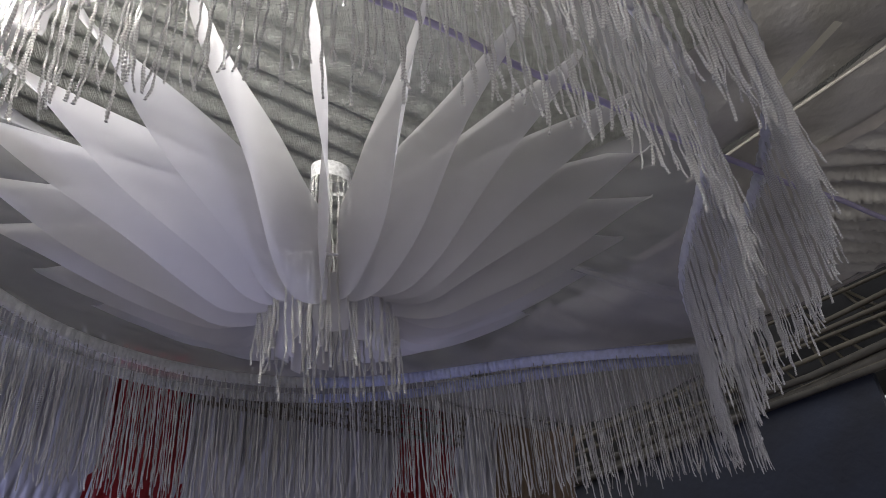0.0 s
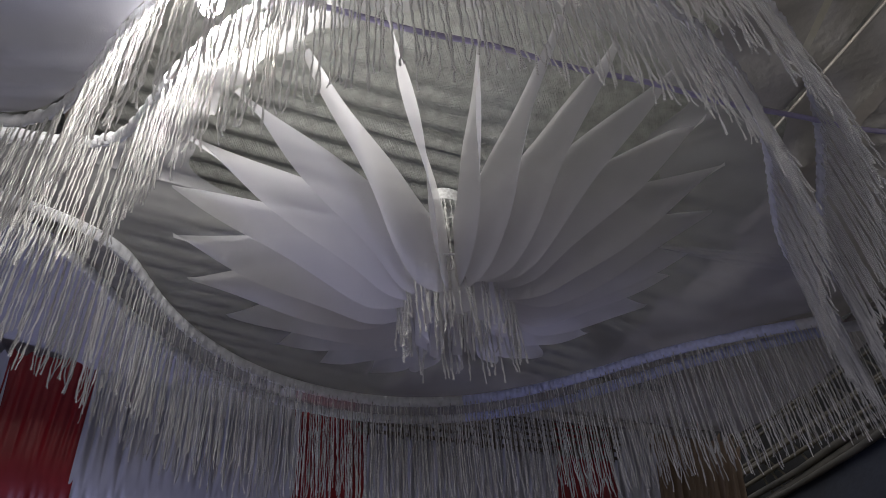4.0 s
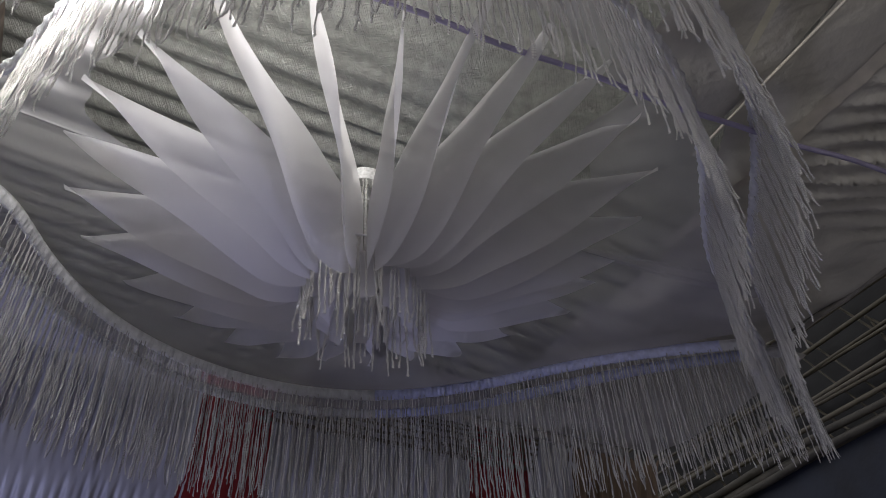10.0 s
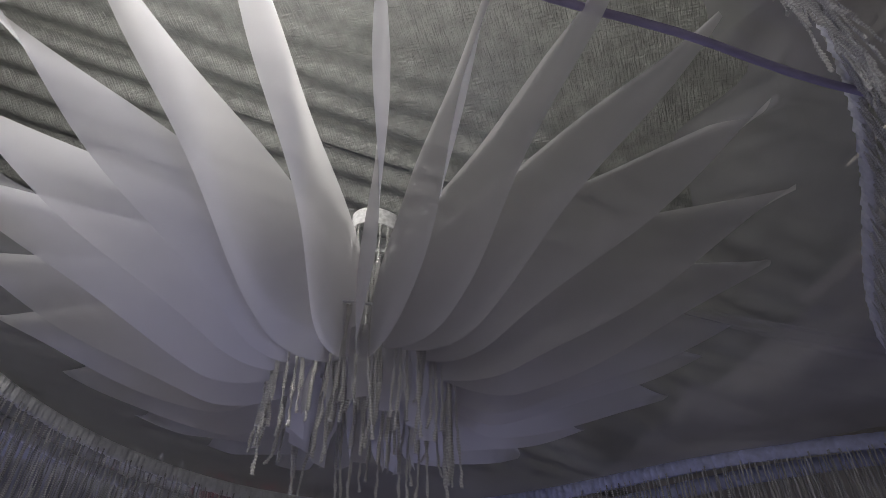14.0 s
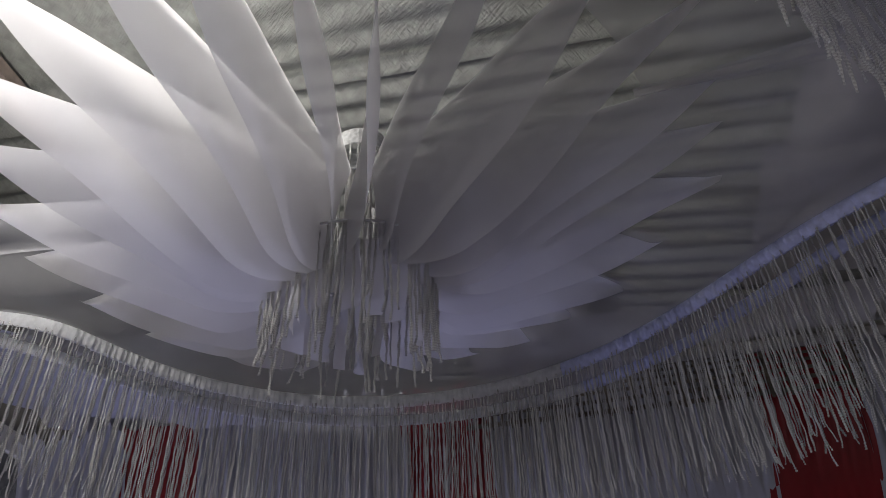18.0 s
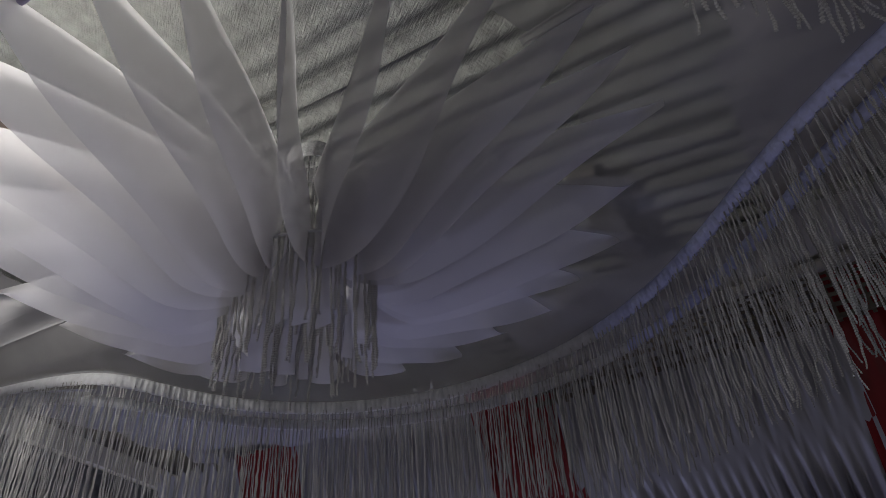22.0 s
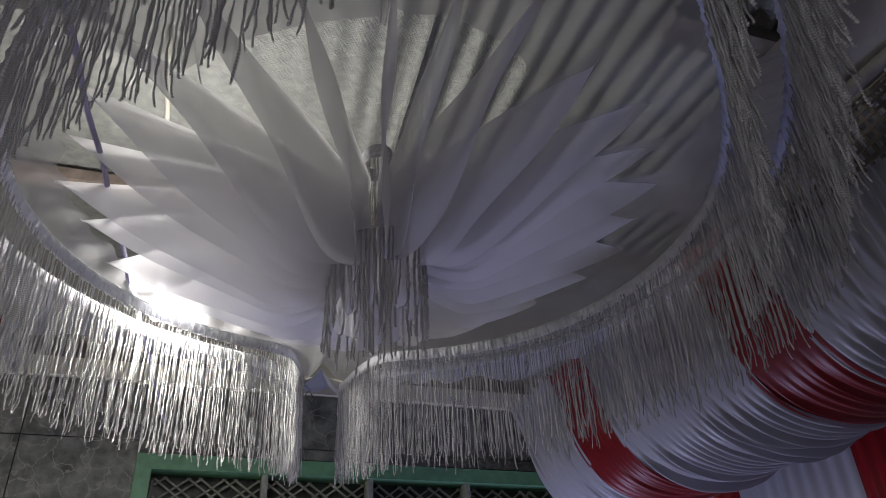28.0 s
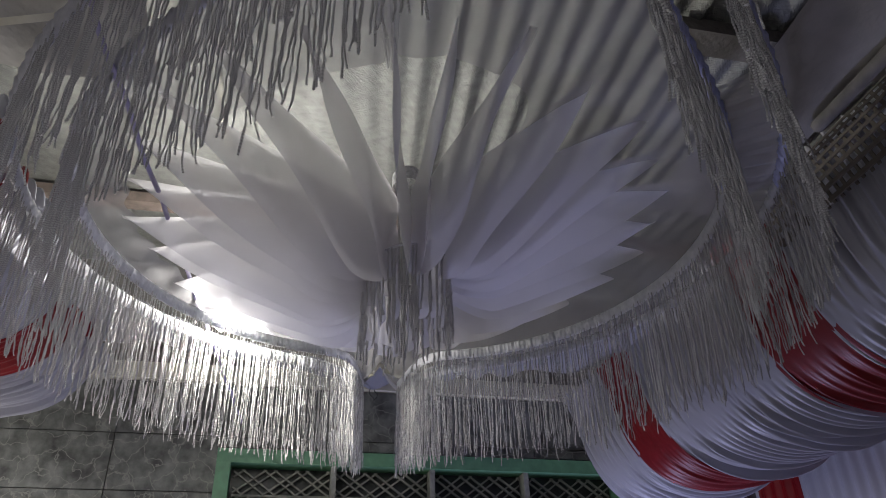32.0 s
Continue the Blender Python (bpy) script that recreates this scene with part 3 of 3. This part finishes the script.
for i in range(70):
    a = 2 * math.pi * (i + rng.uniform(-0.4, 0.4)) / 70
    x, y = hub_p(a, rng.uniform(0.92, 1.0))
    m = Matrix.LocRotScale((x, y, 2.31), Euler((rng.gauss(0, 0.03), rng.gauss(0, 0.03), rng.uniform(0, 6.28))), (1, 1, rng.uniform(0.9, 1.06)))
    if i % 2:
        m = m @ Matrix.Diagonal((1, 1, rng.uniform(0.72, 0.9), 1))
    part_mesh("skirt_strand", SKIRT[rng.randrange(14)], flower, place=m)
for i in range(14):
    a = 2 * math.pi * (i + rng.uniform(-0.3, 0.3)) / 14
    x, y = hub_p(a, rng.uniform(0.6, 0.8))
    turn, long, wide = a + 1.57 + rng.uniform(-0.5, 0.5), rng.uniform(0.15, 0.2), rng.uniform(0.03, 0.05)
    c, d = math.cos(turn), math.sin(turn)
    part("cloth_tail", *sheet_data(4, 10, lambda u, v: (x + c * wide * (u - 0.5) * (1 - 0.2 * v) + 0.006 * math.sin(6 * v + a) * d, y + d * wide * (u - 0.5) + 0.006 * math.sin(5 * v + 2 * a) * c, 2.285 - long * v + 0.008 * (u - 0.5))), M_PETAL, flower, smooth=True)
hoop_v, hoop_f = tube_data([Vector((*hub_p(2 * math.pi * k / 40, 0.97), 2.312)) for k in range(41)], 0.003, 6)
part("core_hoop", hoop_v, hoop_f, M_BAND, flower, "thin white hoop", smooth=True)

# ---- bulb ----
bulb = thing("light_bulb", "lit white bulb hanging on a violet cord", "light bulb")
bv, bf = tube_data([Vector(LAMP) + Vector((0, 0, z)) for z in (-0.062, -0.05, -0.02, 0.01, 0.03, 0.045)], [0.006, 0.02, 0.032, 0.028, 0.016, 0.013], 16)
glass = part("bulb_glass", bv, bf, M_BULB, bulb, "glowing white globe", smooth=True)
glass.visible_shadow = False
part("bulb_socket", *tube_data([Vector(LAMP) + Vector((0, 0, z)) for z in (0.045, 0.06, 0.1)], [0.016, 0.02, 0.014], 12), M_BAND, bulb)
part("bulb_cord", *tube_data([Vector(LAMP) + Vector((0.01 * math.sin(5 * k), 0.0, 0.1 + 0.022 * k)) for k in range(9)], 0.004, 6), M_CORD, bulb)


# ---- draped cloth ----
def swag_profile(v, side):
    """Across the drape, v from its inner top to its outer top: (w, z)."""
    pts = [(1.22, 2.62), (1.27, 2.5), (1.34, 2.25), (1.5, 2.08), (1.78, 2.03), (2.1, 2.12), (2.4, 2.4), (2.6, 2.7)]
    x = v * (len(pts) - 1)
    i = min(int(x), len(pts) - 2)
    t = x - i
    p0, p1, p2, p3 = pts[max(i - 1, 0)], pts[i], pts[i + 1], pts[min(i + 2, len(pts) - 1)]
    out = []
    for a, b, c, d in zip(p0, p1, p2, p3):
        out.append(0.5 * (2 * b + (c - a) * t + (2 * a - 5 * b + 4 * c - d) * t * t + (3 * b - a - 3 * c + d) * t ** 3))
    return side * out[0], out[1] + (0.0 if side > 0 else 0.36 * math.sin(math.pi * v) ** 0.7)


def swag(n0, n1, mat, label, side, seed):
    r = random.Random(seed)
    ph = r.uniform(0, 6)
    folds = max(2, round((n1 - n0) / 0.062))
    flat = 0.45 if mat is M_RED else 1.0
    ob_t = thing("draped_cloth", label, "drape", "draped cloth bands")

    def f(u, v):
        n = n0 - 0.012 + (n1 - n0 + 0.024) * u
        w, z = swag_profile(v, side)
        a = 2 * math.pi * folds * u + ph + 1.5 * math.sin(3 * v) + 1.6 * math.sin(5 * u + 2 * v) + 0.8 * math.sin(13 * u - 4 * v + ph)
        d = 0.07 * (abs(math.sin(a / 2)) - 0.5) * (0.55 + 0.45 * math.sin(11 * u + 3 * v + ph))
        d += 0.016 * math.sin(2 * math.pi * folds * 1.7 * u + 5 * v + 2 * math.sin(4 * v + 7 * u))
        d += 0.008 * abs(math.sin(math.pi * folds * 2.9 * u + 3 * v + ph)) * (0.5 + 0.5 * math.sin(8 * v + 17 * u))
        d *= flat
        return H(n + 0.012 * math.sin(6 * v + ph), w + side * -d * 0.6, z + d * 0.8)

    part("cloth_panel", *sheet_data(folds * 18, 52, f), mat, ob_t, smooth=True)
    return ob_t


REDS = [(-1.36, -1.05), (-0.22, 0.1), (1.03, 1.36)]
for side in (1, -1):
    edges = [-1.82] + [e for r in REDS for e in r] + [1.6]
    for i in range(len(edges) - 1):
        red = i % 2 == 1
        swag(edges[i], edges[i + 1], M_RED if red else M_WHITE, "red satin ceiling drape in a hanging belly" if red else "white pleated satin ceiling drape in a hanging belly", side, i + 20 * (side > 0))


swag(1.6, 2.15, M_TAN, "tan brown cloth end of the ceiling drape", 1, 77)

# white cloth from the ring to the house wall, gathered at one knot
wallcloth = thing("wall_side_cloth", "white cloth drawn from the ring to the house wall", "cloth lining")


def wallcloth_f(u, v):
    az = 150 + 150 * u
    r = min(r_outer(az), 1.75) + 0.01
    p = Vector((r * math.cos(radians(az)), r * math.sin(radians(az)), RING_Z + 0.03 + rise(az)))
    side = (u - 0.5) * 3.4
    q = H(-2.17, 0.2 - side * (abs(side) / 1.7) ** 0.5, 2.83 + 0.1 * abs(side))
    d = 0.02 * math.sin(u * 90 + 2 * math.sin(u * 23)) * (0.2 + v)
    return p.lerp(q, v) + Vector((0, 0, d - 0.06 * math.sin(math.pi * v)))


for k in range(5):
    part("cloth_gore", *sheet_data(40, 12, lambda u, v, k=k: wallcloth_f((k + u) / 5, v)), M_WHITE, wallcloth, smooth=True)
# upright side curtain beyond the bellies
for i, (n0, n1) in enumerate(zip([-2.9, -2.18, -1.78, -0.95, -0.6, 0.4, 0.75], [-2.18, -1.78, -0.95, -0.6, 0.4, 0.75, 2.2])):
    red = i % 2 == 1
    cur = thing("side_curtain", "red satin side curtain hanging in folds" if red else "white satin side curtain hanging in folds", "curtain", "side curtains")
    folds = max(2, round((n1 - n0) / 0.09))

    def f(u, v, n0=n0, n1=n1, folds=folds):
        return H(n0 + (n1 - n0) * u, 2.55 + 0.02 * math.sin(2 * math.pi * folds * u + 0.6 * v) * (0.4 + 0.6 * v), 2.62 - 2.6 * v)

    part("cloth_panel", *sheet_data(folds * 8, 12, f), M_RED if red else M_WHITE, cur, smooth=True)

# woven bamboo strips lying over the upper drape
trellis = thing("bamboo_trellis", "dark woven bamboo strips over the upper drape", "trellis")


def on_drape(n, v, lift):
    w, z = swag_profile(v, 1)
    return H(n, w - 0.03 - lift, z - 0.01)


def strip(p, q, turn, steps, lift):
    verts, faces = [], []
    for i in range(steps + 1):
        t = i / steps
        n, v = p[0] + (q[0] - p[0]) * t, p[1] + (q[1] - p[1]) * t
        for dn, dv, dl in ((-0.014, -0.007, 0), (0.014, 0.007, 0), (0.014, 0.007, 0.004), (-0.014, -0.007, 0.004)):
            verts.append(on_drape(n + dn * turn[0], v + dv * turn[1], lift + dl))
    for i in range(steps):
        for k in range(4):
            k2 = (k + 1) % 4
            faces.append((i * 4 + k, i * 4 + k2, (i + 1) * 4 + k2, (i + 1) * 4 + k))
    faces += [(3, 2, 1, 0), tuple(steps * 4 + k for k in range(4))]
    return verts, faces


for k in range(42):
    n = 0.04 + k * 0.032
    part("slat", *strip((n, -0.005), (n + 0.02, 0.17), (0.42, 0), 5, 0.004 * (k % 2)), M_DBAMBOO, trellis)
for k in range(7):
    v = 0.004 + k * 0.026
    part("slat", *strip((0.02, v), (1.38, v), (0, 0.7), 14, 0.006), M_DBAMBOO, trellis)

# strips of tape on the tent cloth
def tent_at(n, w):
    return tent_f((n - 0.78) / 1.06, (w + 3.2) / 3.4).z if n > 0.78 else 2.56


for (n0, w0), (n1, w1), drop, mat, wd in (((0.585, -1.15), (0.665, -0.9), 0.04, M_CREAM, 0.022), ((1.0, -1.12), (1.0, -0.68), 0.006, M_TAPE, 0.045), ((1.0, -0.62), (0.96, -0.25), 0.006, M_TAPE, 0.035)):
    tape = thing("tape_strip", "pale strip of tape on the tent cloth", "tape", "tape strips")
    d = Vector((n1 - n0, w1 - w0)).normalized() * wd

    def f(u, v, n0=n0, w0=w0, n1=n1, w1=w1, d=d, drop=drop):
        n, w = n0 + (n1 - n0) * u - d.y * (v - 0.5), w0 + (w1 - w0) * u + d.x * (v - 0.5)
        return H(n, w, tent_at(n, w) - drop)

    part("tape_film", *sheet_data(24, 3, f), mat, tape, smooth=True)

# ---- surroundings ----
ground = thing("ground", "grey cement yard floor", "ground", kind="structure")
part("floor_slab", *hbox(-40, 40, -40, 40, -0.2, 0), M_CONC, ground)
back = thing("tarpaulin_fence", "dark navy tarpaulin fence beyond the tent", "fence", kind="structure")
part("tarpaulin_sheet", *hbox(3.0, 3.04, 0.0, 4.5, 0, 2.66), M_NAVY, back)
part("fence_rail", *hbox(2.97, 3.03, -0.2, 4.5, 2.66, 2.685), M_BAMBOO, back)
rack = thing("bamboo_rack", "weathered bamboo slats over the fence", "bamboo rack")
# dark void beyond the slats, stood in for by an added near-black panel
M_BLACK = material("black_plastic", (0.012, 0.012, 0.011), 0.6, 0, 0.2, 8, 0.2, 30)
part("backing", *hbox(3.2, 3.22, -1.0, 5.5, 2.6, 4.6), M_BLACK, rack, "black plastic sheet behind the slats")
rr = random.Random(4)
for z in (2.74, 2.79, 2.86, 2.92, 2.99, 3.07, 3.13, 3.22, 3.33, 3.43, 3.52, 3.66, 3.8):
    lean = rr.uniform(-0.22, 0.3)
    part("slat", *tube_data([H(3.1 + rr.uniform(-0.005, 0.005), -0.9 + 6 * k / 10, z + lean * k / 10) for k in range(11)], rr.uniform(0.007, 0.016), 8), M_BAMBOO, rack, smooth=True)
for k in range(34):
    w = -0.6 + 0.14 * k + rr.uniform(-0.03, 0.03)
    part("slat", *tube_data([H(3.14, w, 2.7), H(3.14, w + rr.uniform(0.1, 0.45), 3.25 + rr.uniform(0, 0.3))], rr.uniform(0.006, 0.01), 8), M_BAMBOO, rack, smooth=True)
for k, (z, r) in enumerate(((2.70, 0.035), (2.76, 0.022), (2.665, 0.02))):
    part("pole", *tube_data([H(3.02 - 0.03 * k, -0.6 + 5.4 * j / 12, z + 0.012 * math.sin(2 * j + k)) for j in range(13)], [r * (1 + 0.15 * math.sin(1.7 * j + k)) for j in range(13)], 10), M_POLE, rack, "dark weathered pole", smooth=True)

# loose wire ends on the wall ledge
wires = thing("wire_ends", "tangle of dark wire ends on the wall ledge", "wire")
rr = random.Random(8)
for k in range(5):
    b0 = H(-2.16, 0.16 + 0.02 * k, 2.79)
    part("wire", *tube_data([b0 + Vector((0.012 * math.sin(2.3 * k + j), 0.014 * math.cos(1.7 * k + 1.3 * j), -0.02 * j if k < 2 else 0.012 * j)) for j in range(6)], 0.003, 6), M_DARKROOM_WIRE, wires, smooth=True)
